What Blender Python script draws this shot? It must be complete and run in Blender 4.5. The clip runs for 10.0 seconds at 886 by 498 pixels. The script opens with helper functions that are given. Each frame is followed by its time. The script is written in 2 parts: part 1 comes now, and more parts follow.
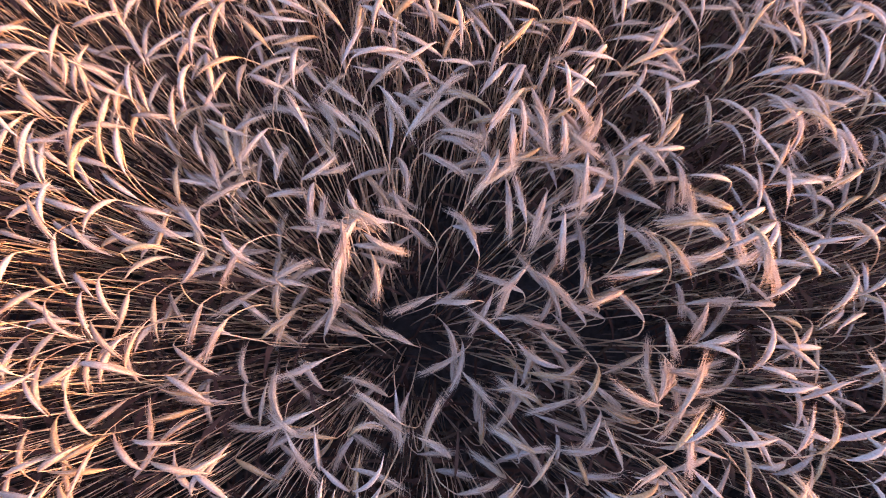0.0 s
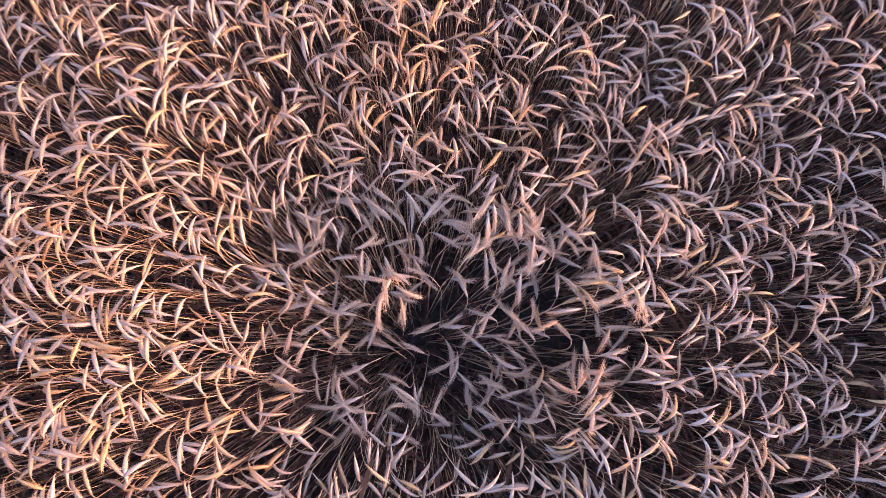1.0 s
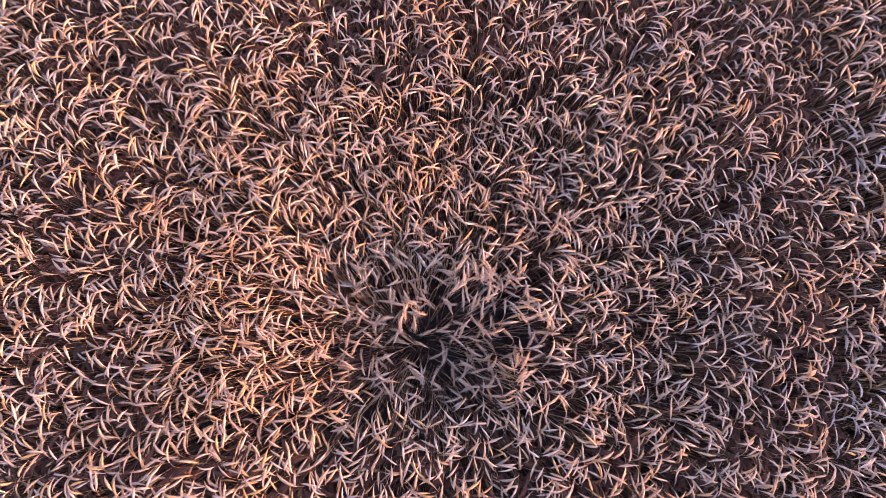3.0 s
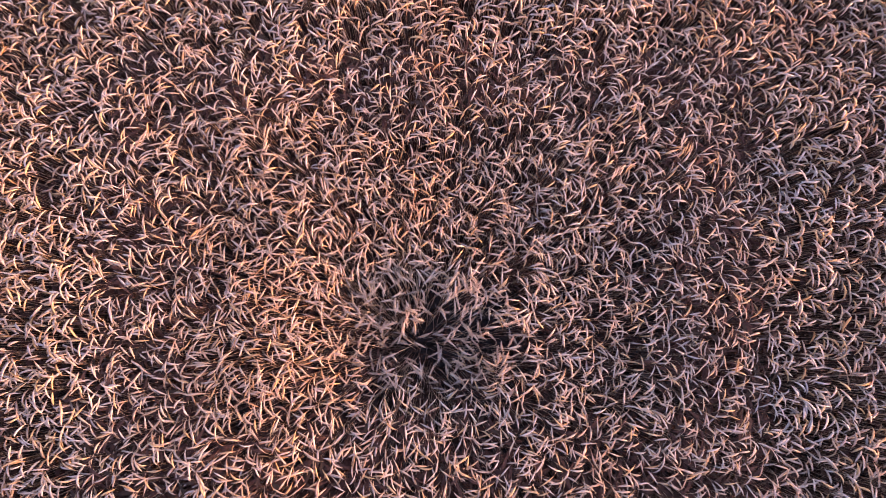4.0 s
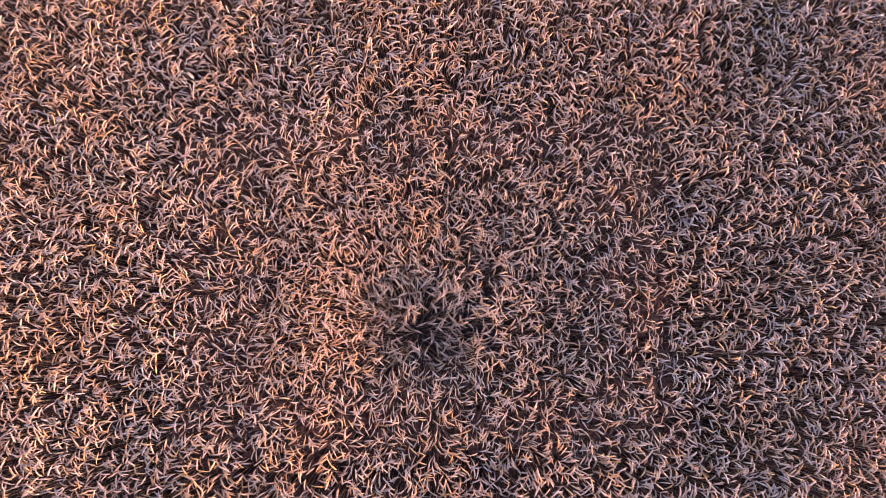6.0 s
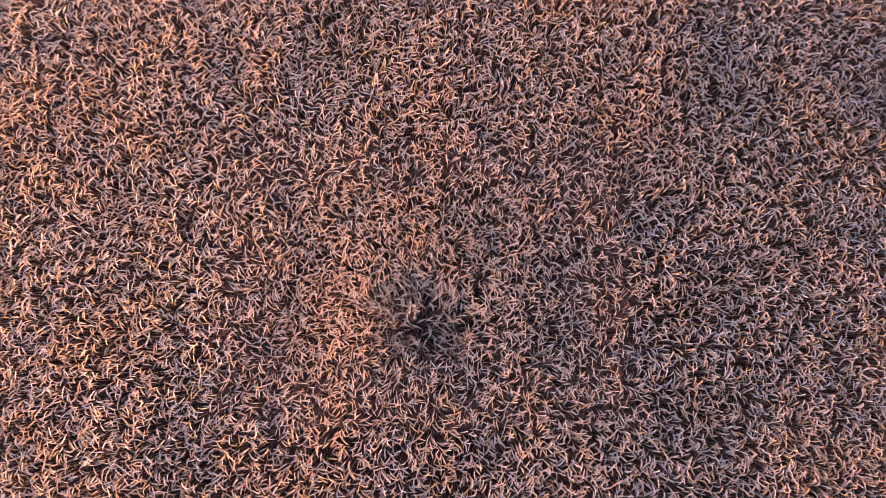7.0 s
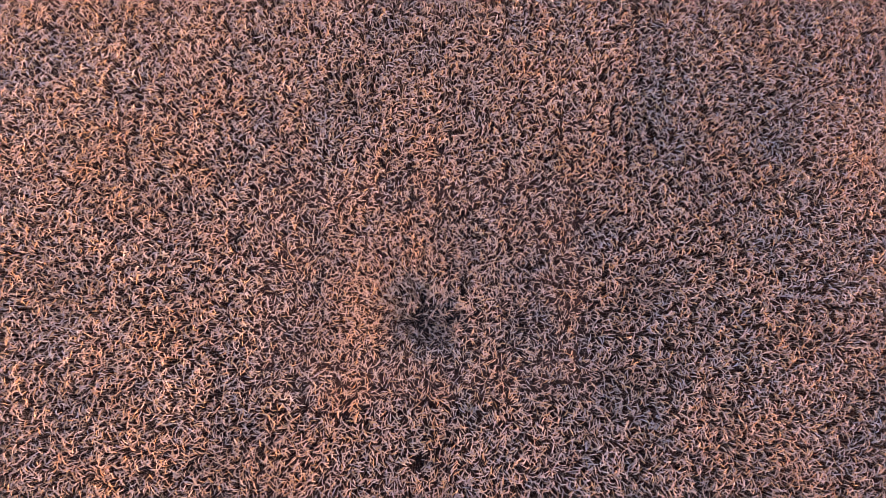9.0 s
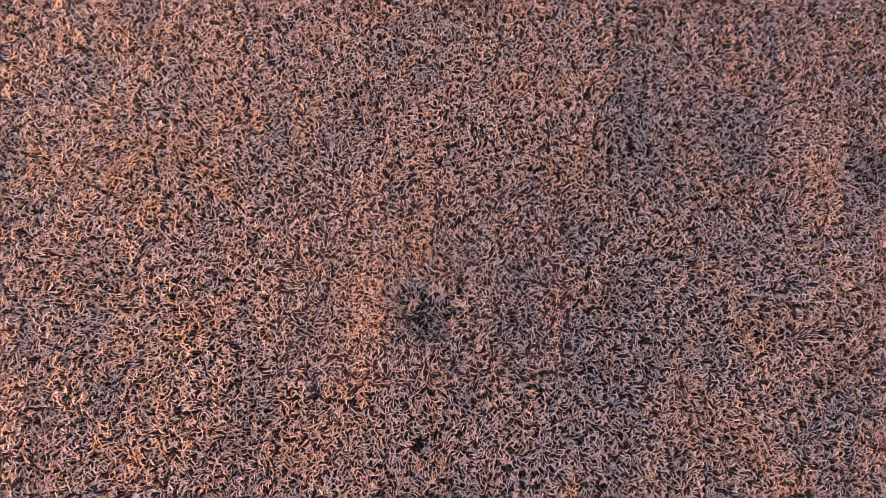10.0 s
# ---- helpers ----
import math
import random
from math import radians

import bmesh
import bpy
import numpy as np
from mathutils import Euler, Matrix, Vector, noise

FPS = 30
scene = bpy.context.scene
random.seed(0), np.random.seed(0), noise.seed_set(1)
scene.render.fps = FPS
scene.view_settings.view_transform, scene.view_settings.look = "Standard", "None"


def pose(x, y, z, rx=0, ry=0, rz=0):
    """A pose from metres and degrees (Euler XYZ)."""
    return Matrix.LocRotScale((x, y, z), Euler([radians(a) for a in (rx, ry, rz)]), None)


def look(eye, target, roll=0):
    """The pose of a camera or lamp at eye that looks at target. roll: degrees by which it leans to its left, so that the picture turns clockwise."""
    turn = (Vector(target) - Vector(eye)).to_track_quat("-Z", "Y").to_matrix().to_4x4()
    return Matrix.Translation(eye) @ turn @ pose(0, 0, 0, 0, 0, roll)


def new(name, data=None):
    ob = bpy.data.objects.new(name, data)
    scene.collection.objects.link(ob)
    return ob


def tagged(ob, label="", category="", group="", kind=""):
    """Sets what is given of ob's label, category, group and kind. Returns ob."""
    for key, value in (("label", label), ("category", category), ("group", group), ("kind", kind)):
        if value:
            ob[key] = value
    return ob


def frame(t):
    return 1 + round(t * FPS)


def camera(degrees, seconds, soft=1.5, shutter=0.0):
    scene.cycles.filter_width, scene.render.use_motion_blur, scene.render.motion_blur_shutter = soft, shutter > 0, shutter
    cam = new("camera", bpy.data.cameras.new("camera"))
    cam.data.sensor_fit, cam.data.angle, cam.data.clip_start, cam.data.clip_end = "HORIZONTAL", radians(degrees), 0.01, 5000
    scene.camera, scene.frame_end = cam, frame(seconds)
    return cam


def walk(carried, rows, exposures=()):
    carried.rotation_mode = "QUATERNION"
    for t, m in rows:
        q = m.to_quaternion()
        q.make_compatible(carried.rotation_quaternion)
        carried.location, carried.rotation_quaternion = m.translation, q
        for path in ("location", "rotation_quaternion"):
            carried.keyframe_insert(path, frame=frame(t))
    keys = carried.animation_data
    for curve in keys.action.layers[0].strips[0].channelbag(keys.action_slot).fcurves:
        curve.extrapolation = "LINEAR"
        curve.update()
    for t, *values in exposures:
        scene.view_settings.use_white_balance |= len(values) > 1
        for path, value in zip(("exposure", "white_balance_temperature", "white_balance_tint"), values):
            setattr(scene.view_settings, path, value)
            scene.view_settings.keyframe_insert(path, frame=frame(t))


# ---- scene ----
# ---------------------------------------------------------------- camera
cam = camera(70, 10.0, soft=0.5, shutter=0.2)
PATH = [
    (0.0, 0.000, 0.000, 2.080, 8.593, -0.674, 0.000),
    (0.5, -0.002, 0.016, 2.472, 8.477, -0.675, 0.026),
    (1.0, -0.016, 0.041, 2.885, 8.361, -0.686, 0.049),
    (1.5, -0.012, 0.057, 3.276, 8.245, -0.708, 0.078),
    (2.0, -0.007, 0.056, 3.661, 8.141, -0.742, 0.115),
    (2.5, -0.000, 0.056, 4.019, 8.057, -0.790, 0.151),
    (3.1, -0.019, 0.056, 4.501, 7.984, -0.857, 0.157),
    (3.5, -0.022, 0.065, 4.832, 7.949, -0.905, 0.141),
    (4.0, -0.004, 0.076, 5.212, 7.916, -0.965, 0.109),
    (4.5, 0.017, 0.076, 5.566, 7.891, -1.024, 0.072),
    (5.0, 0.025, 0.047, 5.947, 7.870, -1.081, 0.042),
    (5.5, 0.028, 0.008, 6.404, 7.855, -1.128, 0.015),
    (6.1, 0.026, -0.032, 6.977, 7.847, -1.165, 0.001),
    (6.5, 0.032, -0.057, 7.366, 7.850, -1.175, 0.003),
    (7.0, 0.047, -0.086, 7.866, 7.864, -1.171, 0.020),
    (7.5, 0.058, -0.120, 8.354, 7.890, -1.146, 0.048),
    (8.0, 0.076, -0.161, 8.843, 7.929, -1.108, 0.077),
    (8.5, 0.101, -0.198, 9.325, 7.980, -1.064, 0.105),
    (9.0, 0.130, -0.249, 9.813, 8.037, -1.019, 0.133),
    (9.5, 0.142, -0.305, 10.291, 8.098, -0.977, 0.172),
    (10.0, 0.160, -0.357, 10.751, 8.159, -0.939, 0.216),
]
walk(cam, [(t, pose(*row)) for t, *row in PATH], [(0.0, 4.00, 5600, 38), (1.0, 3.97, 5800, 43), (2.5, 3.95, 6080, 48), (5.5, 3.87, 6130, 47), (10.0, 3.78, 6000, 44)])

# ---------------------------------------------------------------- low evening sun and sky
SUN_AZIMUTH, SUN_HEIGHT = 100.0, 7.5          # degrees clockwise from +y, and above the horizon
world = bpy.data.worlds.new("evening_sky")
scene.world = world
world.use_nodes = True
wn = world.node_tree
sky = wn.nodes.new("ShaderNodeTexSky")
sky.sky_type, sky.sun_disc = "NISHITA", False
sky.ozone_density, sky.dust_density = 2.0, 4.0
sky.sun_elevation, sky.sun_rotation = radians(SUN_HEIGHT), radians(SUN_AZIMUTH)
wn.links.new(sky.outputs[0], wn.nodes["Background"].inputs[0])
wn.nodes["Background"].inputs[1].default_value = 0.15

sun_data = bpy.data.lights.new("sun", "SUN")
sun_data.energy, sun_data.angle, sun_data.color = 1.08, radians(9.0), (1.0, 0.44, 0.035)
sun = new("sun", sun_data)
sun_way = Vector((math.sin(radians(SUN_AZIMUTH)) * math.cos(radians(SUN_HEIGHT)),
                  math.cos(radians(SUN_AZIMUTH)) * math.cos(radians(SUN_HEIGHT)), math.sin(radians(SUN_HEIGHT))))
sun.matrix_world = look(sun_way * 50, (0, 0, 0))


# ---------------------------------------------------------------- materials
def ramp(nt, fac, stops):
    node = nt.nodes.new("ShaderNodeValToRGB")
    while len(node.color_ramp.elements) < len(stops):
        node.color_ramp.elements.new(0.5)
    for e, (p, c) in zip(node.color_ramp.elements, stops):
        e.position, e.color = p, (*c, 1)
    nt.links.new(fac, node.inputs[0])
    return node.outputs[0]


def mixed(nt, a, b, fac, mode="MIX"):
    node = nt.nodes.new("ShaderNodeMix")
    node.data_type, node.blend_type = "RGBA", mode
    for sock, value in ((node.inputs[0], fac), (node.inputs[6], a), (node.inputs[7], b)):
        if isinstance(value, (int, float)):
            sock.default_value = value
        elif isinstance(value, tuple):
            sock.default_value = (*value, 1)
        else:
            nt.links.new(value, sock)
    return node.outputs[2]


def noise_tex(nt, scale, detail=3.0, stretch=(1, 1, 1)):
    coord = nt.nodes.new("ShaderNodeTexCoord")
    mapping = nt.nodes.new("ShaderNodeMapping")
    mapping.inputs["Scale"].default_value = stretch
    tex = nt.nodes.new("ShaderNodeTexNoise")
    tex.inputs["Scale"].default_value, tex.inputs["Detail"].default_value = scale, detail
    nt.links.new(coord.outputs["Object"], mapping.inputs[0])
    nt.links.new(mapping.outputs[0], tex.inputs["Vector"])
    return tex.outputs["Fac"]


def straw(name, stops, rough, thin, grain=260.0, bump=0.35, ripeness=False):
    """Dry plant matter: its colour varies from plant to plant and in fine grain; light shines through it a little."""
    m = bpy.data.materials.new(name)
    m.use_nodes = True
    nt = m.node_tree
    bsdf = nt.nodes["Principled BSDF"]
    attr = nt.nodes.new("ShaderNodeAttribute")
    attr.attribute_name = "tint"
    info = nt.nodes.new("ShaderNodeObjectInfo")
    add = nt.nodes.new("ShaderNodeMath")
    add.operation = "ADD"
    nt.links.new(attr.outputs["Fac"], add.inputs[0])
    nt.links.new(info.outputs["Random"], add.inputs[1])
    wrap = nt.nodes.new("ShaderNodeMath")
    wrap.operation = "FRACT"
    nt.links.new(add.outputs[0], wrap.inputs[0])
    base = ramp(nt, wrap.outputs[0], stops)
    fine = noise_tex(nt, grain, 2.0)
    speck = ramp(nt, fine, [(0.3, (0.62, 0.56, 0.5)), (0.6, (1.0, 1.0, 1.0))])
    colour = mixed(nt, base, speck, 0.8, "MULTIPLY")
    if ripeness:
        # patches of the field differ a little in how ripe they are, redder or greyer
        where = nt.nodes.new("ShaderNodeNewGeometry")
        patchy = nt.nodes.new("ShaderNodeTexNoise")
        patchy.inputs["Scale"].default_value, patchy.inputs["Detail"].default_value = 1.6, 4.0
        nt.links.new(where.outputs["Position"], patchy.inputs["Vector"])
        hue = ramp(nt, patchy.outputs["Fac"], [(0.36, (0.93, 0.95, 0.97)), (0.50, (0.97, 0.93, 0.90)), (0.66, (1.0, 0.86, 0.72))])
        colour = mixed(nt, colour, hue, 1.0, "MULTIPLY")
    nt.links.new(colour, bsdf.inputs["Base Color"])
    bsdf.inputs["Roughness"].default_value = rough
    bsdf.inputs["Specular IOR Level"].default_value = 0.2
    bumper = nt.nodes.new("ShaderNodeBump")
    bumper.inputs["Strength"].default_value, bumper.inputs["Distance"].default_value = bump, 0.001
    nt.links.new(fine, bumper.inputs["Height"])
    nt.links.new(bumper.outputs[0], bsdf.inputs["Normal"])
    glow = nt.nodes.new("ShaderNodeBsdfTranslucent")
    nt.links.new(mixed(nt, colour, (1.0, 0.80, 0.58), 1.0, "MULTIPLY"), glow.inputs["Color"])
    mix = nt.nodes.new("ShaderNodeMixShader")
    mix.inputs[0].default_value = thin
    nt.links.new(bsdf.outputs[0], mix.inputs[1])
    nt.links.new(glow.outputs[0], mix.inputs[2])
    nt.links.new(mix.outputs[0], nt.nodes["Material Output"].inputs[0])
    return m


EAR = straw("ripe_ear", [(0.0, (0.33, 0.225, 0.15)), (0.25, (0.41, 0.30, 0.22)), (0.5, (0.46, 0.36, 0.275)), (0.7, (0.415, 0.33, 0.275)), (0.88, (0.47, 0.305, 0.15)), (1.0, (0.385, 0.23, 0.105))], 0.75, 0.42, ripeness=True)
AWN = straw("awn", [(0.0, (0.43, 0.315, 0.22)), (1.0, (0.51, 0.40, 0.295))], 0.65, 0.45, 400.0, 0.1, ripeness=True)
STEM = straw("straw_stem", [(0.0, (0.32, 0.18, 0.095)), (0.5, (0.42, 0.265, 0.15)), (0.8, (0.35, 0.22, 0.115)), (1.0, (0.27, 0.15, 0.078))], 0.6, 0.12, 120.0, 0.2)
# leaf brown taken far down, so it carries the shade between the ears
LEAF_AND_SHADE = straw("dry_leaf_and_shade", [(0.0, (0.040, 0.015, 0.008)), (0.5, (0.060, 0.025, 0.014)), (0.8, (0.037, 0.020, 0.009)), (1.0, (0.035, 0.013, 0.007))], 0.95, 0.10, 90.0, 0.3)

SOIL = bpy.data.materials.new("field_soil")
SOIL.use_nodes = True
nt = SOIL.node_tree
crumb = noise_tex(nt, 28.0, 8.0)
litter = noise_tex(nt, 60.0, 3.0, (0.25, 1.6, 1.0))
patch = noise_tex(nt, 0.7, 4.0)
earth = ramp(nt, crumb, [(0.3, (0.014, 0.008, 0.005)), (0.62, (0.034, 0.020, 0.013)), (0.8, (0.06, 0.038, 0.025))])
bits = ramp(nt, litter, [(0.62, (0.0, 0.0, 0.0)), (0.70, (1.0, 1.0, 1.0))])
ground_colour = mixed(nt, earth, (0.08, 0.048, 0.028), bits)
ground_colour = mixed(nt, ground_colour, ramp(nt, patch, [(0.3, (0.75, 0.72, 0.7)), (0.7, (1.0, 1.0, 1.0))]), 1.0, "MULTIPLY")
nt.links.new(ground_colour, nt.nodes["Principled BSDF"].inputs["Base Color"])
nt.nodes["Principled BSDF"].inputs["Roughness"].default_value = 0.95
clod = nt.nodes.new("ShaderNodeBump")
clod.inputs["Strength"].default_value, clod.inputs["Distance"].default_value = 0.8, 0.02
nt.links.new(crumb, clod.inputs["Height"])
nt.links.new(clod.outputs[0], nt.nodes["Principled BSDF"].inputs["Normal"])


# the crop far away, where single ears can no longer be told apart
TOPS_AND_SHADE = bpy.data.materials.new("crop_tops_and_shade")
TOPS_AND_SHADE.use_nodes = True
nt = TOPS_AND_SHADE.node_tree
# shade of the mass between the ears is put into these dark stops
tops_shade_colour = ramp(nt, noise_tex(nt, 11.0, 5.0, (1.0, 1.3, 1.0)), [(0.40, (0.022, 0.010, 0.005)), (0.54, (0.075, 0.038, 0.019)), (0.70, (0.22, 0.125, 0.066))])
tops_shade_colour = mixed(nt, tops_shade_colour, ramp(nt, noise_tex(nt, 0.25, 4.0), [(0.3, (0.72, 0.68, 0.66)), (0.7, (1.0, 1.0, 1.0))]), 1.0, "MULTIPLY")
nt.links.new(tops_shade_colour, nt.nodes["Principled BSDF"].inputs["Base Color"])
nt.nodes["Principled BSDF"].inputs["Roughness"].default_value = 1.0
nt.nodes["Principled BSDF"].inputs["Specular IOR Level"].default_value = 0.05
tops_bump = nt.nodes.new("ShaderNodeBump")
tops_bump.inputs["Strength"].default_value, tops_bump.inputs["Distance"].default_value = 0.8, 0.06
nt.links.new(noise_tex(nt, 14.0, 3.0), tops_bump.inputs["Height"])
nt.links.new(tops_bump.outputs[0], nt.nodes["Principled BSDF"].inputs["Normal"])


# ---------------------------------------------------------------- the lie of the crop
rng = np.random.default_rng(11)
LATTICE = rng.random((256, 256)) * 2 - 1


def swell(x, y, size, shift=0):
    """Smooth noise between about -1 and 1, with lumps of that size in metres."""
    u, v = np.asarray(x) / size + 37.3 + shift, np.asarray(y) / size + 81.7 + 3 * shift
    i, j = np.floor(u).astype(int), np.floor(v).astype(int)
    a, b = u - i, v - j
    a, b = a * a * (3 - 2 * a), b * b * (3 - 2 * b)
    g = lambda p, q: LATTICE[p % 256, q % 256]
    return (g(i, j) * (1 - a) + g(i + 1, j) * a) * (1 - b) + (g(i, j + 1) * (1 - a) + g(i + 1, j + 1) * a) * b


# hollows and raised tufts: x, y, half-width along x, along y, height
LIE = [
    (-0.30, 0.03, 0.50, 0.36, -0.18), (0.14, -0.14, 0.34, 0.26, -0.16), (-1.00, 0.10, 0.46, 0.80, 0.09), (0.62, 0.05, 0.24, 0.50, 0.03), (-0.42, 0.28, 0.34, 0.28, -0.05),
    (-0.17, 0.23, 0.08, 0.07, 0.16), (0.585, 0.225, 0.08, 0.08, 0.12), (0.47, -0.19, 0.10, 0.10, 0.10),
    (0.5, 0.2, 2.0, 1.5, -0.115), (5.0, 0.8, 1.6, 3.8, 0.06), (3.2, 3.2, 0.5, 1.0, -0.08), (3.1, 0.6, 0.35, 0.5, -0.06),
    (2.6, -0.1, 0.45, 0.8, -0.05), (6.0, 2.5, 0.6, 0.9, 0.13), (7.1, 2.4, 0.40, 0.6, -0.20),
    (3.8, -1.3, 0.6, 0.4, 0.10), (-0.1, -2.5, 1.6, 0.4, -0.07), (-2.64, 1.17, 0.09, 0.08, -0.40),
    (-1.5, 1.2, 0.35, 0.4, -0.04), (-5.0, 0.55, 0.5, 0.15, -0.09), (-5.1, -1.1, 0.45, 0.12, -0.09),
]


# a place where the stems part and lean away from one another
PARTING = (-0.13, 0.02)


def parted(x, y):
    """How far, along x and y, the top of a plant has been pushed away from the parting."""
    dx, dy = x - PARTING[0], y - PARTING[1]
    d = np.hypot(dx, dy) + 1e-6
    push = 0.26 * np.exp(-((d - 0.42) / 0.34) ** 2) * np.where(dx > 0, 0.65, 1.0)
    push = np.minimum(push, d * 0.55)
    return push * dx / d, push * dy / d


def crop_height(x, y):
    h = 0.93 + 0.030 * swell(x, y, 1.3) + 0.040 * swell(x, y, 0.38, 5) + 0.035 * swell(x, y, 0.13, 25)
    for cx, cy, wx, wy, up in LIE:
        h = h + up * np.exp(-((x - cx) / wx) ** 2 - ((y - cy) / wy) ** 2)
    return h


# where few plants stand: x, y, half-width along x, along y, share that is missing
BARE = [(-0.08, 0.03, 0.48, 0.33, 0.62), (0.08, 0.25, 0.14, 0.14, 0.55), (-0.36, -0.06, 0.12, 0.07, 0.75), (0.02, -0.17, 0.16, 0.09, 0.4), (0.62, 0.06, 0.32, 0.36, 0.30)]


def sow(x0, x1, y0, y1, per_m2, seed):
    """Places of plants: a jittered grid, thinned in small bare spots."""
    r = np.random.default_rng(seed)
    step = per_m2 ** -0.5
    gx, gy = np.meshgrid(np.arange(x0, x1, step), np.arange(y0, y1, step))
    x = gx.ravel() + (r.random(gx.size) - 0.5) * step * 1.7
    y = gy.ravel() + (r.random(gx.size) - 0.5) * step * 1.7
    bare = sum(b * np.exp(-((x - cx) / wx) ** 2 - ((y - cy) / wy) ** 2) for cx, cy, wx, wy, b in BARE)
    keep = (swell(x, y, 0.16, 9) + 0.5 * swell(x, y, 0.5, 2) > -1.2) & (r.random(len(x)) > np.minimum(bare, 0.92))
    return x[keep], y[keep]


# ears that bow over the parting: x and y of the neck, and the way the ear points, in degrees from +x
BOWED = [
    (0.00, 0.11, -157), (-0.13, 0.02, 145), (-0.16, 0.01, 148), (0.20, 0.17, -133), (0.13, 0.11, -118), (0.14, 0.06, 2),
    (0.17, 0.00, 140), (0.07, -0.01, -146), (0.21, 0.15, -38), (0.27, 0.07, -48), (-0.24, -0.03, -154), (-0.41, 0.22, -124),
    (-0.39, 0.13, -147), (-0.13, -0.09, -142), (-0.16, -0.12, -40), (-0.09, -0.10, -83), (0.19, -0.05, -100), (0.22, -0.09, -128),
    (0.32, -0.04, -88), (0.26, 0.01, -53), (0.06, -0.06, -48), (-0.26, -0.14, -158), (-0.32, -0.18, -59), (0.23, -0.16, -20),
    (0.18, -0.19, -58), (0.15, 0.35, -86), (0.18, 0.32, -40), (0.27, 0.27, -101), (0.31, 0.39, -100), (-0.44, 0.02, 163),
    (-0.09, 0.26, 176),
]


# thick tufts: x, y and how many more stems
TUFTS = [(-0.17, 0.23, 8), (0.585, 0.222, 9), (0.46, -0.18, 9), (0.52, -0.27, 6), (0.72, 0.52, 7), (-0.66, 0.50, 8), (-0.50, 0.38, 7), (0.20, 0.52, 5)]


def grow(x, y, seed):
    """The habit of every plant at those places."""
    r = np.random.default_rng(seed)
    n = len(x)
    # neighbours bow much the same way, in small tufts
    turn = 5.5 * swell(x, y, 0.20, 13) + r.normal(0, 1.1, n)
    push_x, push_y = parted(x, y)
    return dict(
        push_x=push_x, push_y=push_y, x=x, y=y, apex=crop_height(x, y) + r.normal(0, 0.027, n) - r.uniform(0.06, 0.16, n) * (r.random(n) < 0.30),
        turn=turn, side=r.normal(0, 0.50, n), length=r.uniform(0.098, 0.140, n),
        first=np.radians(r.uniform(12, 54, n)), last=np.radians(r.uniform(98, 152, n)),
        lean=np.abs(r.normal(0.0, 0.05, n)), lean_turn=turn + r.normal(0, 1.0, n),
        thick=r.uniform(0.85, 1.25, n), tint=r.random(n))


def spines(p, stem_at, ear_points):
    """Middle lines of stems and ears: arrays of plants x points x 3, standing on z = 0."""
    n = len(p["x"])
    # the ear, from the neck on, in its own upright plane, which turns a little sideways
    s = np.linspace(0, 1, ear_points)
    mid = (s[1:] + s[:-1]) / 2
    ang = p["first"][:, None] + (p["last"] - p["first"])[:, None] * mid ** 0.8
    az = p["turn"][:, None] + p["side"][:, None] * (mid - 0.2)
    d = np.stack([np.sin(ang) * np.cos(az), np.sin(ang) * np.sin(az), np.cos(ang)], -1) * (p["length"][:, None, None] / (ear_points - 1))
    ear = np.concatenate([np.zeros((n, 1, 3)), np.cumsum(d, 1)], 1)
    top = ear[:, :, 2].max(1)
    neck = p["apex"] - top
    u = np.asarray(stem_at)
    arch = np.clip((u - 0.87) / 0.13, 0, 1) ** 2
    reach = 0.13 * neck * np.tan(p["first"] * 0.60)
    lean = p["lean"] * neck
    stem = np.zeros((n, len(u), 3))
    for axis, f in ((0, np.cos), (1, np.sin)):
        stem[:, :, axis] = (f(p["turn"]) * reach)[:, None] * arch * 0.75 + (f(p["lean_turn"]) * lean)[:, None] * u ** 1.4
    for axis, push in ((0, p["push_x"]), (1, p["push_y"])):
        stem[:, :, axis] += push[:, None] * u ** 1.25
    stem[:, :, 2] = neck[:, None] * (1 - (1 - u) * (1.0 - 0.02 * arch))
    # the ear stands over its place in the plan
    stem[:, :, 0] += (p["x"] - stem[:, -1, 0])[:, None]
    stem[:, :, 1] += (p["y"] - stem[:, -1, 1])[:, None]
    return stem, ear + stem[:, -1:, :]


def frames_along(line):
    t = np.gradient(line, axis=1)
    t /= np.linalg.norm(t, axis=2, keepdims=True) + 1e-9
    a = np.cross(t, np.array([0.31, 0.17, 0.93]))
    a /= np.linalg.norm(a, axis=2, keepdims=True) + 1e-9
    return t, a, np.cross(t, a)


class Heap:
    """Gathers many alike pieces and turns them into one mesh."""

    def __init__(self):
        self.v, self.f, self.t, self.n = [], [], [], 0

    def add(self, verts, faces, tint):
        """verts: pieces x k x 3; faces: m x 3 within one piece; tint: one for each piece."""
        n, k, _ = verts.shape
        self.v.append(verts.reshape(-1, 3))
        self.f.append((faces[None] + (np.arange(n) * k)[:, None, None] + self.n).reshape(-1, 3))
        self.t.append(np.repeat(tint, k))
        self.n += n * k

    def mesh(self, name, material, smooth=True):
        v, f, t = np.concatenate(self.v), np.concatenate(self.f), np.concatenate(self.t)
        me = bpy.data.meshes.new(name)
        me.vertices.add(len(v))
        me.vertices.foreach_set("co", v.astype(np.float32).ravel())
        me.loops.add(f.size)
        me.loops.foreach_set("vertex_index", f.astype(np.int32).ravel())
        me.polygons.add(len(f))
        me.polygons.foreach_set("loop_start", np.arange(0, f.size, 3, dtype=np.int32))
        me.polygons.foreach_set("use_smooth", np.full(len(f), smooth))
        me.attributes.new("tint", "FLOAT", "POINT").data.foreach_set("value", t.astype(np.float32))
        me.update(calc_edges=True)
        me.materials.append(material)
        return me


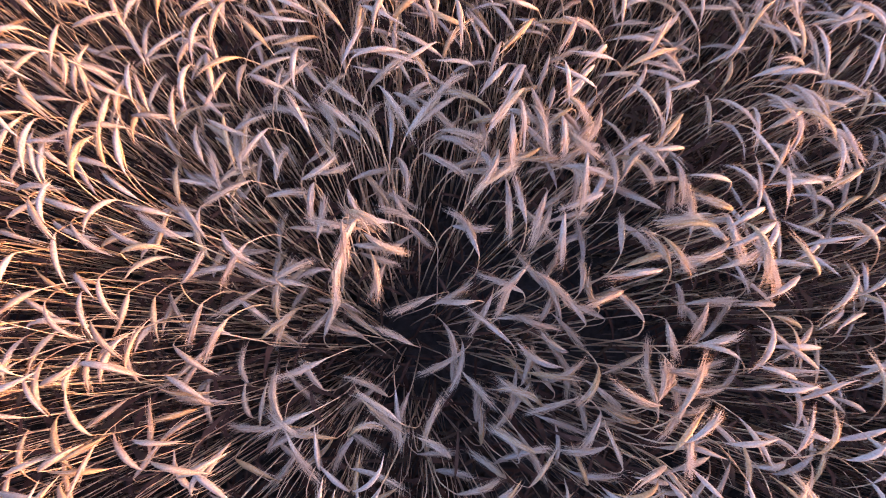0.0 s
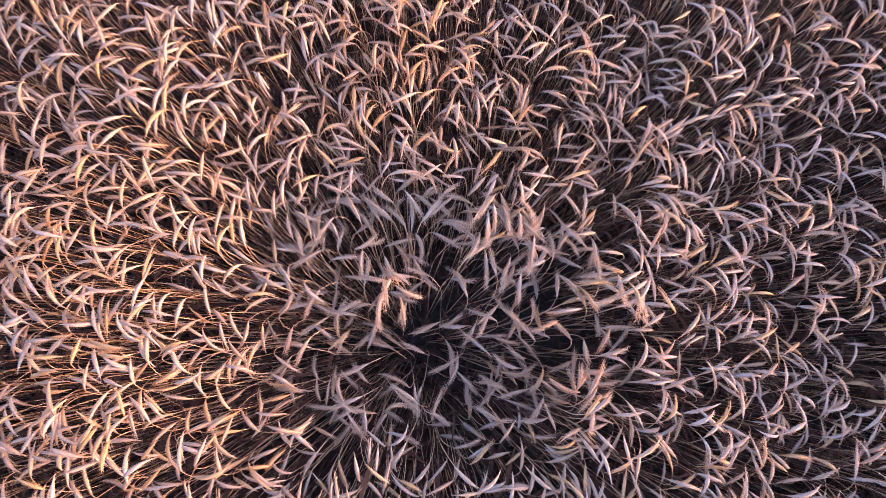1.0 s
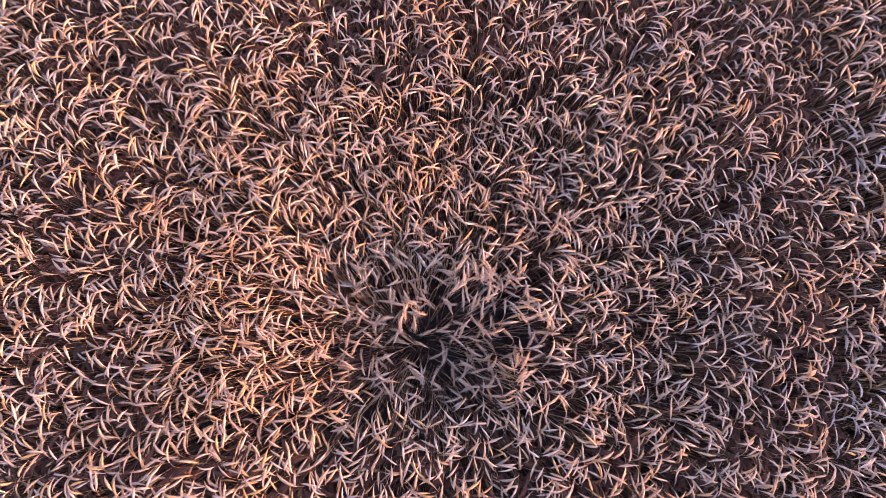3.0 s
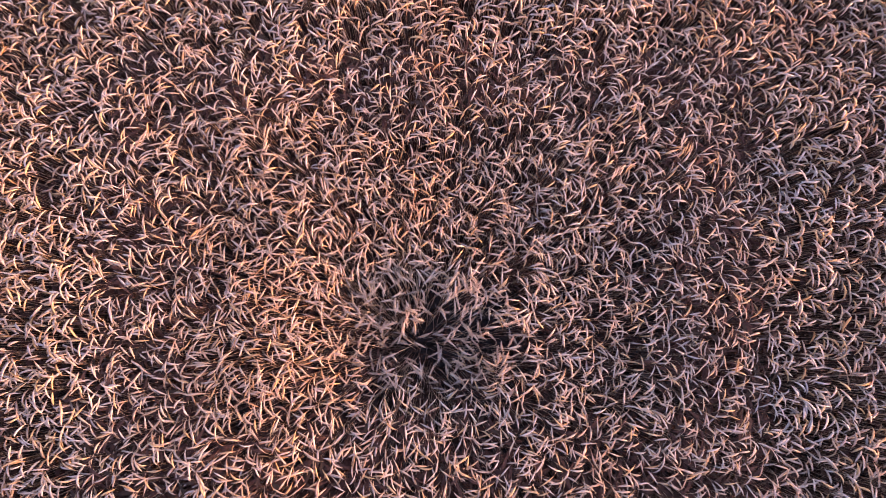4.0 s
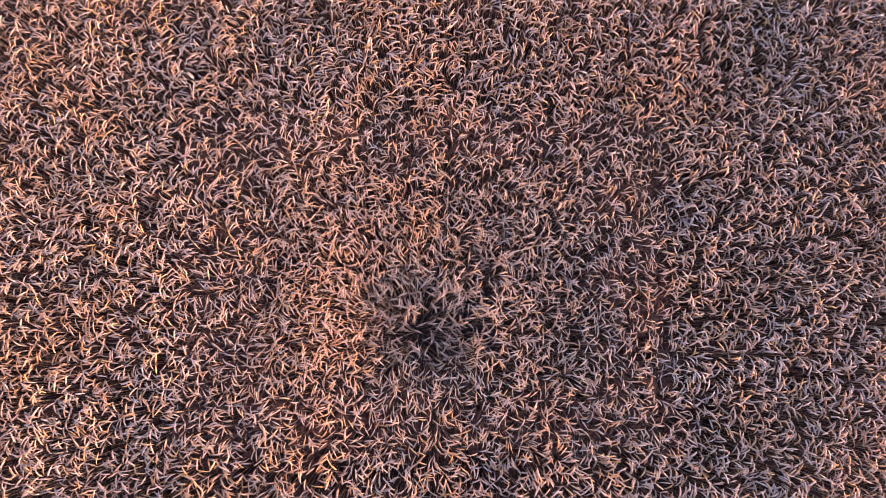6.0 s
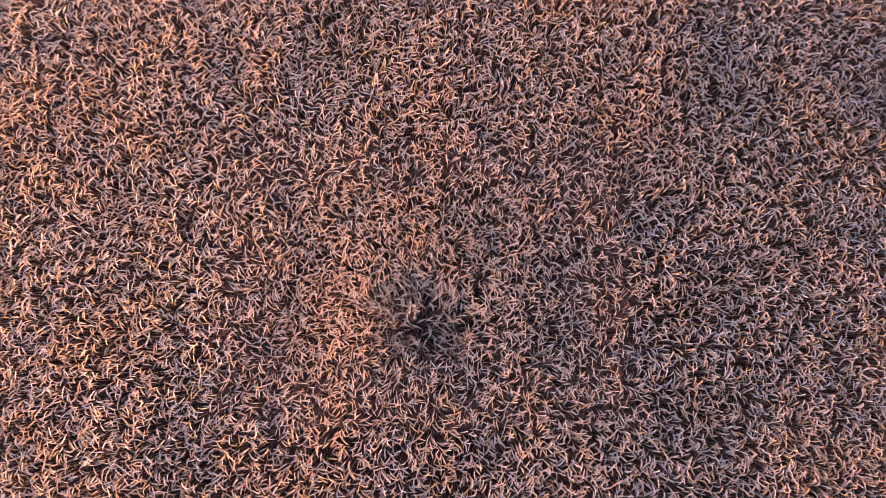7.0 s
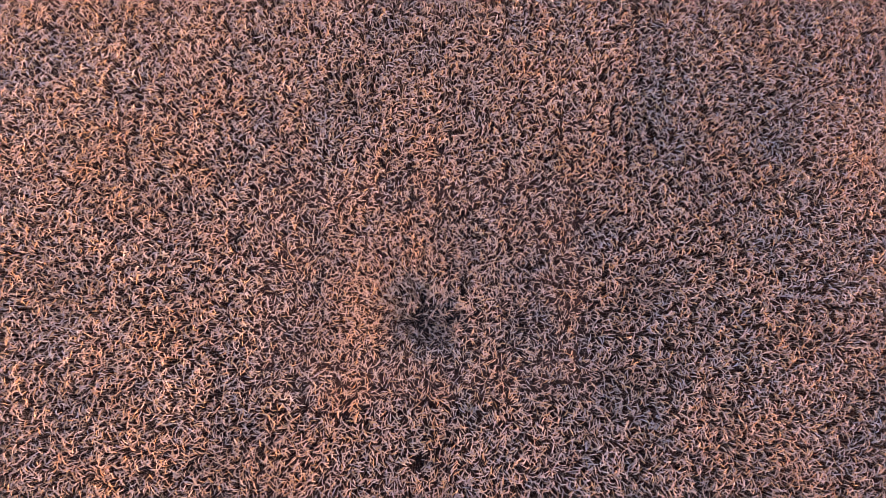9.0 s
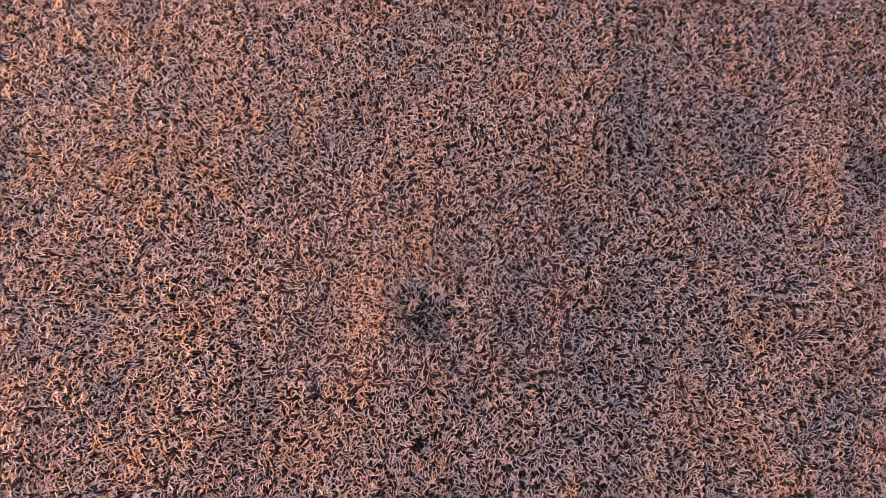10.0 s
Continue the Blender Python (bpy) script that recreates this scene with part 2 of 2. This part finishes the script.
def tube(heap, line, radius, sides, tint, flat=1.0):
    """Tapered tubes along lines (plants x points x 3); radius: plants x points."""
    n, k, _ = line.shape
    _, a, b = frames_along(line)
    ring = np.arange(sides) * 2 * np.pi / sides
    v = line[:, :, None] + radius[:, :, None, None] * (np.cos(ring)[:, None] * a[:, :, None] + flat * np.sin(ring)[:, None] * b[:, :, None])
    f = []
    for i in range(k - 1):
        for j in range(sides):
            p, q = i * sides + j, i * sides + (j + 1) % sides
            f += [(p, q, q + sides), (p, q + sides, p + sides)]
    heap.add(v.reshape(n, k * sides, 3), np.array(f), tint)


def along(line, s):
    """The point and the frame at the fraction s (0 to 1) of each line."""
    k = line.shape[1] - 1
    i = np.clip((s * k).astype(int), 0, k - 1)
    w = (s * k - i)[:, None]
    rows = np.arange(len(line))
    t, a, b = frames_along(line)
    pick = lambda arr: arr[rows, i] * (1 - w) + arr[rows, i + 1] * w
    return pick(line), pick(t), pick(a), pick(b)


KERNEL = np.array([(0, 2, 3), (0, 3, 4), (0, 4, 5), (0, 5, 2), (1, 3, 2), (1, 4, 3), (1, 5, 4), (1, 2, 5)])
AWN_FACES = np.array([(0, 1, 3), (0, 3, 2), (2, 3, 4)])


EAR_AT = [0.0, 0.08, 0.20, 0.34, 0.48, 0.60, 0.74, 1.0]
EAR_FAT = [0.0012, 0.0026, 0.0044, 0.0055, 0.0054, 0.0043, 0.0022, 0.0004]


# an ear seen from further off, its beard closed to a brush
BRUSH_FAT = [0.0012, 0.0023, 0.0043, 0.0057, 0.0059, 0.0050, 0.0031, 0.0004]


def ear_core(p, ear, heap, sides, fat=EAR_FAT):
    """The full body of an ear, tapering to both ends."""
    line = np.stack([along(ear, np.full(len(ear), s))[0] for s in EAR_AT], 1)
    tube(heap, line, np.array(fat)[None] * p["thick"][:, None], sides, p["tint"], 0.78)


def bristles(p, ear, awns, seed, number, width):
    """Long awns that follow the ear's bow, stand off a little and stray."""
    r = np.random.default_rng(seed)
    n = len(ear)
    for k in range(number):
        s = 0.10 + 0.46 * (k + r.random(n)) / number
        reach = r.uniform(0.40, 0.78, n)
        c, t, a, b = along(ear, s)
        ang = k * 2.4 + r.normal(0, 0.5, n)
        out = np.cos(ang)[:, None] * a + 0.8 * np.sin(ang)[:, None] * b
        across = np.cross(t, out)
        fat = (p["thick"] * np.interp(s, EAR_AT, EAR_FAT))[:, None]
        m = along(ear, np.minimum(s + reach * 0.5, 1.0))[0]
        e, te = along(ear, np.minimum(s + reach, 1.0))[:2]
        e = e + te * (np.maximum(s + reach - 1.0, 0) * p["length"])[:, None]
        stray = r.normal(0, 0.6, n)[:, None] * across
        root = c + out * fat * 0.8
        m = m + out * r.uniform(0.003, 0.0125, n)[:, None] + stray * 0.004
        e = e + out * r.uniform(0.001, 0.015, n)[:, None] + stray * 0.009
        w = across * width + b * width * 0.3
        awns.add(np.stack([root - w, root + w, m - w * 0.8, m + w * 0.8, e], 1), AWN_FACES, p["tint"])


def grain_rows(p, ear, grains, seed, rows=4, per_row=9):
    """Rows of flat grains that lie shingled on the body of an ear."""
    r = np.random.default_rng(seed)
    n = len(ear)
    for row in range(rows):
        for k in range(per_row):
            s = 0.06 + 0.52 * (k + (row % 2) * 0.5) / per_row + r.normal(0, 0.006, n)
            c, t, a, b = along(ear, s)
            ang = row * 2 * np.pi / rows + 0.4 + r.normal(0, 0.12, n)
            out = np.cos(ang)[:, None] * a + 0.78 * np.sin(ang)[:, None] * b
            across = np.cross(t, out)
            fat = (p["thick"] * np.interp(s, EAR_AT, EAR_FAT))[:, None]
            way = t * 0.985 + out * 0.13
            c = c + out * fat * 0.80
            v = np.stack([c - way * 0.0080, c + way * 0.0105, c + out * 0.26 * fat, c + across * 0.50 * fat,
                          c - out * 0.26 * fat, c - across * 0.50 * fat], 1)
            grains.add(v, KERNEL, p["tint"])


def blades(heap, p, stem, seed, at, length):
    """One narrow dry leaf on each stem, folded and drooping."""
    r = np.random.default_rng(seed)
    n = len(stem)
    c, _, _, _ = along(stem, np.full(n, at))
    az = r.uniform(0, 2 * np.pi, n)
    out = np.stack([np.cos(az), np.sin(az), np.zeros(n)], -1)
    sidew = np.stack([-np.sin(az), np.cos(az), np.zeros(n)], -1)
    up = np.array([0, 0, 1.0])
    ln = (length * r.uniform(0.6, 1.2, n))[:, None]
    pts = [c, c + ln * (0.30 * out + 0.28 * up), c + ln * (0.62 * out + 0.22 * up), c + ln * (0.80 * out - 0.10 * up)]
    wid = [0.0015, 0.0040, 0.0032, 0.0003]
    v = []
    for q, w in zip(pts, wid):
        v += [q - sidew * w, q + up * w * 0.4, q + sidew * w]
    f = []
    for i in range(3):
        for j in range(2):
            o = i * 3 + j
            f += [(o, o + 1, o + 4), (o, o + 4, o + 3)]
    heap.add(np.stack(v, 1), np.array(f), p["tint"])


def low_leaves(heap, p, stem, seed, low, high, length, width):
    """A broad withered leaf on each stem, hanging from between those shares of its height."""
    r = np.random.default_rng(seed)
    n = len(stem)
    c, _, _, _ = along(stem, r.uniform(low, high, n))
    az = r.uniform(0, 2 * np.pi, n)
    out = np.stack([np.cos(az), np.sin(az), np.zeros(n)], -1)
    sidew = np.stack([-np.sin(az), np.cos(az), np.zeros(n)], -1) * (width * r.uniform(0.7, 1.2, n))[:, None]
    up = np.array([0, 0, 1.0])
    ln = (length * r.uniform(0.6, 1.2, n))[:, None]
    mid, tip = c + ln * (0.45 * out + 0.22 * up), c + ln * (0.85 * out - 0.15 * up)
    heap.add(np.stack([c, mid - sidew, mid + sidew, tip], 1), np.array([(0, 1, 2), (1, 3, 2)]), p["tint"])


def chosen(p, mask):
    return {k: v[mask] for k, v in p.items()}


def joined(name, heap, material, parent, label=""):
    ob = new(name, heap.mesh(name, material))
    ob.parent = parent
    return tagged(ob, label, kind="stuff")


# ---------------------------------------------------------------- ground
def ground_sheet():
    bm = bmesh.new()
    edges = [-400, -150, -60, -25] + [x * 0.5 for x in range(-24, 25)] + [25, 60, 150, 400]
    grid = [[bm.verts.new((x, y, 0.012 * float(swell(x, y, 0.9, 3)) if max(abs(x), abs(y)) < 20 else 0.0)) for x in edges] for y in edges]
    for i in range(len(edges) - 1):
        for j in range(len(edges) - 1):
            bm.faces.new((grid[i][j], grid[i][j + 1], grid[i + 1][j + 1], grid[i + 1][j]))
    me = bpy.data.meshes.new("ground")
    bm.to_mesh(me)
    bm.free()
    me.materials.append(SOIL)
    return tagged(new("ground", me), "dark brown field soil with straw litter under the crop", "soil", kind="structure")


ground_sheet()

# ---------------------------------------------------------------- the crop
STEM_FINE = [0, 0.35, 0.68, 0.87, 0.92, 0.965, 1.0]
STEM_PLAIN = [0, 1.0]
px, py = sow(-7.6, 8.0, -3.2, 5.8, 480, 21)
outer = (np.abs(px) > 2.3) | (py < -1.0) | (py > 2.1)
inner_x, inner_y = sow(-2.3, 2.3, -1.0, 2.1, 500, 23)
# the crop thins out from the parting to the rest of the field
spread = lambda x, y: np.clip((np.hypot(x / 1.2, y - 0.4) - 0.6) / 1.1, 0, 1)
stays = np.random.default_rng(24).random(len(inner_x)) > 0.05 * spread(inner_x, inner_y)
inner_x, inner_y = inner_x[stays], inner_y[stays]
px, py = np.concatenate([inner_x, px[outer]]), np.concatenate([inner_y, py[outer]])
tuft_rng = np.random.default_rng(25)
tuft_x = np.concatenate([tuft_rng.normal(x, 0.035, n) for x, y, n in TUFTS])
tuft_y = np.concatenate([tuft_rng.normal(y, 0.035, n) for x, y, n in TUFTS])
px, py = np.concatenate([[b[0] for b in BOWED], tuft_x, px]), np.concatenate([[b[1] for b in BOWED], tuft_y, py])
plants = grow(px, py, 22)
plants["thick"] *= 1 + 0.06 * spread(px, py)
plants["turn"][:len(BOWED)] = np.radians([b[2] for b in BOWED])
plants["side"][:len(BOWED)] *= 0.4
plants["first"][:len(BOWED)] = np.radians(62)
plants["last"][:len(BOWED)] = np.radians(110)
away = ((px - 0.03) / 0.68) ** 2 + ((py - 0.13) / 0.50) ** 2
near = away <= np.sort(away)[299]
middle = (np.abs(px) < 2.36) & (py > -1.06) & (py < 2.16) & ~near

# the crop seen from higher up: plain tapering ears on bent stems
far_p = chosen(plants, ~near & ~middle)
stem, ear = spines(far_p, STEM_PLAIN, 5)
crop = tagged(new("barley_crop"), "ripe barley crop with pale nodding ears, standing dense on dark soil", "barley", kind="stuff")
h_stem, h_ear = Heap(), Heap()
tube(h_stem, stem, np.array([0.0009, 0.0011])[None] * far_p["thick"][:, None], 3, far_p["tint"])
tube(h_ear, ear, np.array([0.0015, 0.0066, 0.0077, 0.0065, 0.0009])[None] * far_p["thick"][:, None], 3, far_p["tint"], 0.9)
# low dark leaves, added so that the gaps under the ears read shaded
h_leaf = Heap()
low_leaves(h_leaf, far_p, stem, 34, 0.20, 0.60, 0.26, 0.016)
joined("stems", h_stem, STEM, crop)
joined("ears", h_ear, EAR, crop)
joined("leaves", h_leaf, LEAF_AND_SHADE, crop, "withered brown leaves with the shade under the ears put into their colour")

# the crop round the middle, with grains, awns and leaves
mid_p = chosen(plants, middle)
stem, ear = spines(mid_p, STEM_FINE, 13)
patch_crop = tagged(new("barley_patch"), "dense ripe barley with bearded ears bowing over thin straw stems", "barley", kind="stuff")
h_stem, h_ear, h_awn, h_leaf = Heap(), Heap(), Heap(), Heap()
# away from the parting fewer side shoots and more leaves stand between the stems
edge = np.clip((np.maximum(np.abs(mid_p["x"]) / 2.3, np.abs(mid_p["y"] - 0.55) / 1.55) - 0.30) / 0.62, 0, 1)
tiller_rng = np.random.default_rng(47)
tube(h_stem, stem, np.linspace(0.0021, 0.0013, 7)[None] * (mid_p["thick"] * (1 - 0.42 * edge))[:, None], 3, mid_p["tint"])
ear_core(mid_p, ear, h_ear, 4, BRUSH_FAT)
bearded = tiller_rng.random(len(edge)) > 0.85 * edge
bristles(chosen(mid_p, bearded), ear[bearded], h_awn, 31, 11, 0.0009)
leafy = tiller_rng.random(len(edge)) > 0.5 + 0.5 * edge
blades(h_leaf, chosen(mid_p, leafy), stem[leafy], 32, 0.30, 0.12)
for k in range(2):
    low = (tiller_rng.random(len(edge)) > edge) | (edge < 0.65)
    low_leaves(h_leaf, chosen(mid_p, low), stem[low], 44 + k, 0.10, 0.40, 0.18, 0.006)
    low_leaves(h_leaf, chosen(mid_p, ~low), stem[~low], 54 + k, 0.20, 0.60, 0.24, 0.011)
    # bare side shoots that stay below the ears
    grows = tiller_rng.random(len(edge)) > 1.35 * edge + 0.2 + 0.4 * k
    shoot = stem[grows][:, [0, 2, 4, 6]].copy()
    n_shoot = len(shoot)
    shoot[:, :, 2] *= tiller_rng.uniform(0.72, 0.94, n_shoot)[:, None]
    shoot[:, :, :2] += tiller_rng.normal(0, 0.02, (n_shoot, 1, 2)) + tiller_rng.normal(0, 0.025, (n_shoot, 1, 2)) * np.array([0, 0.4, 0.8, 1.0])[None, :, None]
    tube(h_stem, shoot, np.array([0.0016, 0.0014, 0.0011, 0.0006])[None] * mid_p["thick"][grows][:, None], 3, mid_p["tint"][grows])
joined("stems", h_stem, STEM, patch_crop)
joined("ears", h_ear, EAR, patch_crop)
joined("awns", h_awn, AWN, patch_crop, "fine pale bristles")
joined("leaves", h_leaf, LEAF_AND_SHADE, patch_crop, "dry curled leaves with gap shade put into their colour")


# the plants that stand nearest, each a thing of its own
def barley_plant(p, index):
    """One plant, standing at the origin; p holds the habit of this plant alone."""
    q = {k: v[index:index + 1].copy() for k, v in p.items()}
    q["x"][:] = 0
    q["y"][:] = 0
    back = -q["turn"]
    q["push_x"], q["push_y"] = q["push_x"] * np.cos(back) - q["push_y"] * np.sin(back), q["push_x"] * np.sin(back) + q["push_y"] * np.cos(back)
    q["turn"], q["lean_turn"] = q["turn"] * 0, q["lean_turn"] - q["turn"]
    stem, ear = spines(q, STEM_FINE, 13)
    thing = new("barley_plant")
    h_stem, h_ear, h_awn, h_leaf = Heap(), Heap(), Heap(), Heap()
    tube(h_stem, stem, np.linspace(0.0021, 0.0013, 7)[None] * q["thick"][:, None], 5, q["tint"])
    ear_core(q, ear, h_ear, 6)
    grain_rows(q, ear, h_ear, 50 + index)
    bristles(q, ear, h_awn, 150 + index, 72, 0.00060)
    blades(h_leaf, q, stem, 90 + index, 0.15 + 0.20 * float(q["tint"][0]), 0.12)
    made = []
    for name, heap, material, parent, label in (("stem", h_stem, STEM, thing, ""), ("leaf", h_leaf, LEAF_AND_SHADE, thing, "dry curled leaf with gap shade put into its colour"), ("ear", h_ear, EAR, thing, "")):
        part = new(name, heap.mesh(name, material))
        part.parent = parent
        tagged(part, label)
        made.append(part)
    beard = new("beard", h_awn.mesh("beard", AWN))
    beard.parent = made[-1]
    tagged(beard, "fine pale bristles")
    return tagged(thing, "ripe straw-coloured barley plant with a nodding bearded ear", "barley", "barley plants standing in the field")


near_p = chosen(plants, near)
order = np.argsort(near_p["apex"])
near_p = {k: v[order] for k, v in near_p.items()}
for i in range(len(near_p["x"])):
    plant = barley_plant(near_p, i)
    plant.matrix_basis = pose(near_p["x"][i], near_p["y"][i], 0, 0, 0, math.degrees(near_p["turn"][i]))
    if near_p["apex"][i] < 0.66:
        tagged(plant, "short ripe barley plant with its bearded ear below its neighbours")
    elif near_p["apex"][i] > 0.88:
        tagged(plant, "tall sunlit barley plant with a pale nodding bearded ear")


# ---------------------------------------------------------------- the rest of the field, out to the horizon
def far_canopy():
    """The crop beyond, as one uneven sheet of ear tops and painted gap shade, from the edge of the dense part to the
    horizon.
    """
    xs = [-400, -150, -60, -30] + [-20 + 12.4 * k / 24 for k in range(25)] + [-7 + 14.4 * k / 20 for k in range(21)] + [8.0 + 12 * k / 24 for k in range(25)] + [30, 60, 150, 400]
    ys = [-400, -150, -60, -30] + [-15 + 11.8 * k / 24 for k in range(25)] + [-2.6 + 7.8 * k / 14 for k in range(15)] + [5.8 + 12.2 * k / 24 for k in range(25)] + [30, 60, 150, 400]
    inside = lambda x, y: -7.59 < x < 7.99 and -3.19 < y < 5.79
    bm = bmesh.new()
    rnd = random.Random(71)
    grid = [[None if inside(x, y) else bm.verts.new((x, y, 0.78 + 0.05 * float(swell(x, y, 1.3)) + rnd.uniform(-0.03, 0.03))) for x in xs] for y in ys]
    for i in range(len(ys) - 1):
        for j in range(len(xs) - 1):
            corner = [grid[i][j], grid[i][j + 1], grid[i + 1][j + 1], grid[i + 1][j]]
            if all(corner):
                bm.faces.new(corner)
    # unseen wall down to the soil along the inner edge, added to block low sun
    rim = [e for e in bm.edges if e.is_boundary and all(abs(v.co.x) < 20 and abs(v.co.y) < 20 for v in e.verts)]
    drop = bmesh.ops.extrude_edge_only(bm, edges=rim)["geom"]
    for v in drop:
        if isinstance(v, bmesh.types.BMVert):
            v.co.z = 0.0
    me = bpy.data.meshes.new("far_barley")
    bm.to_mesh(me)
    bm.free()
    me.materials.append(TOPS_AND_SHADE)
    return tagged(new("far_barley", me), "straw-brown mass of barley reaching to the horizon, shade between ears put into its colour", "barley", kind="stuff")


far_canopy()
ox, oy = sow(-12, 12.5, -7.5, 10.5, 60, 61)
outside = (ox < -7.6) | (ox > 8.0) | (oy < -3.2) | (oy > 5.8)
out_p = grow(ox[outside], oy[outside], 62)
out_p["length"] *= 1.35
stem, ear = spines(out_p, [0, 1.0], 4)
field = tagged(new("barley_field"), "ripe barley standing round the middle of the field", "barley", kind="stuff")
h_stem, h_ear = Heap(), Heap()
tube(h_stem, stem, np.array([0.0014, 0.0012])[None] * out_p["thick"][:, None], 3, out_p["tint"])
tube(h_ear, ear, np.array([0.002, 0.013, 0.013, 0.001])[None] * out_p["thick"][:, None], 3, out_p["tint"])
joined("stems", h_stem, STEM, field)
joined("ears", h_ear, EAR, field)
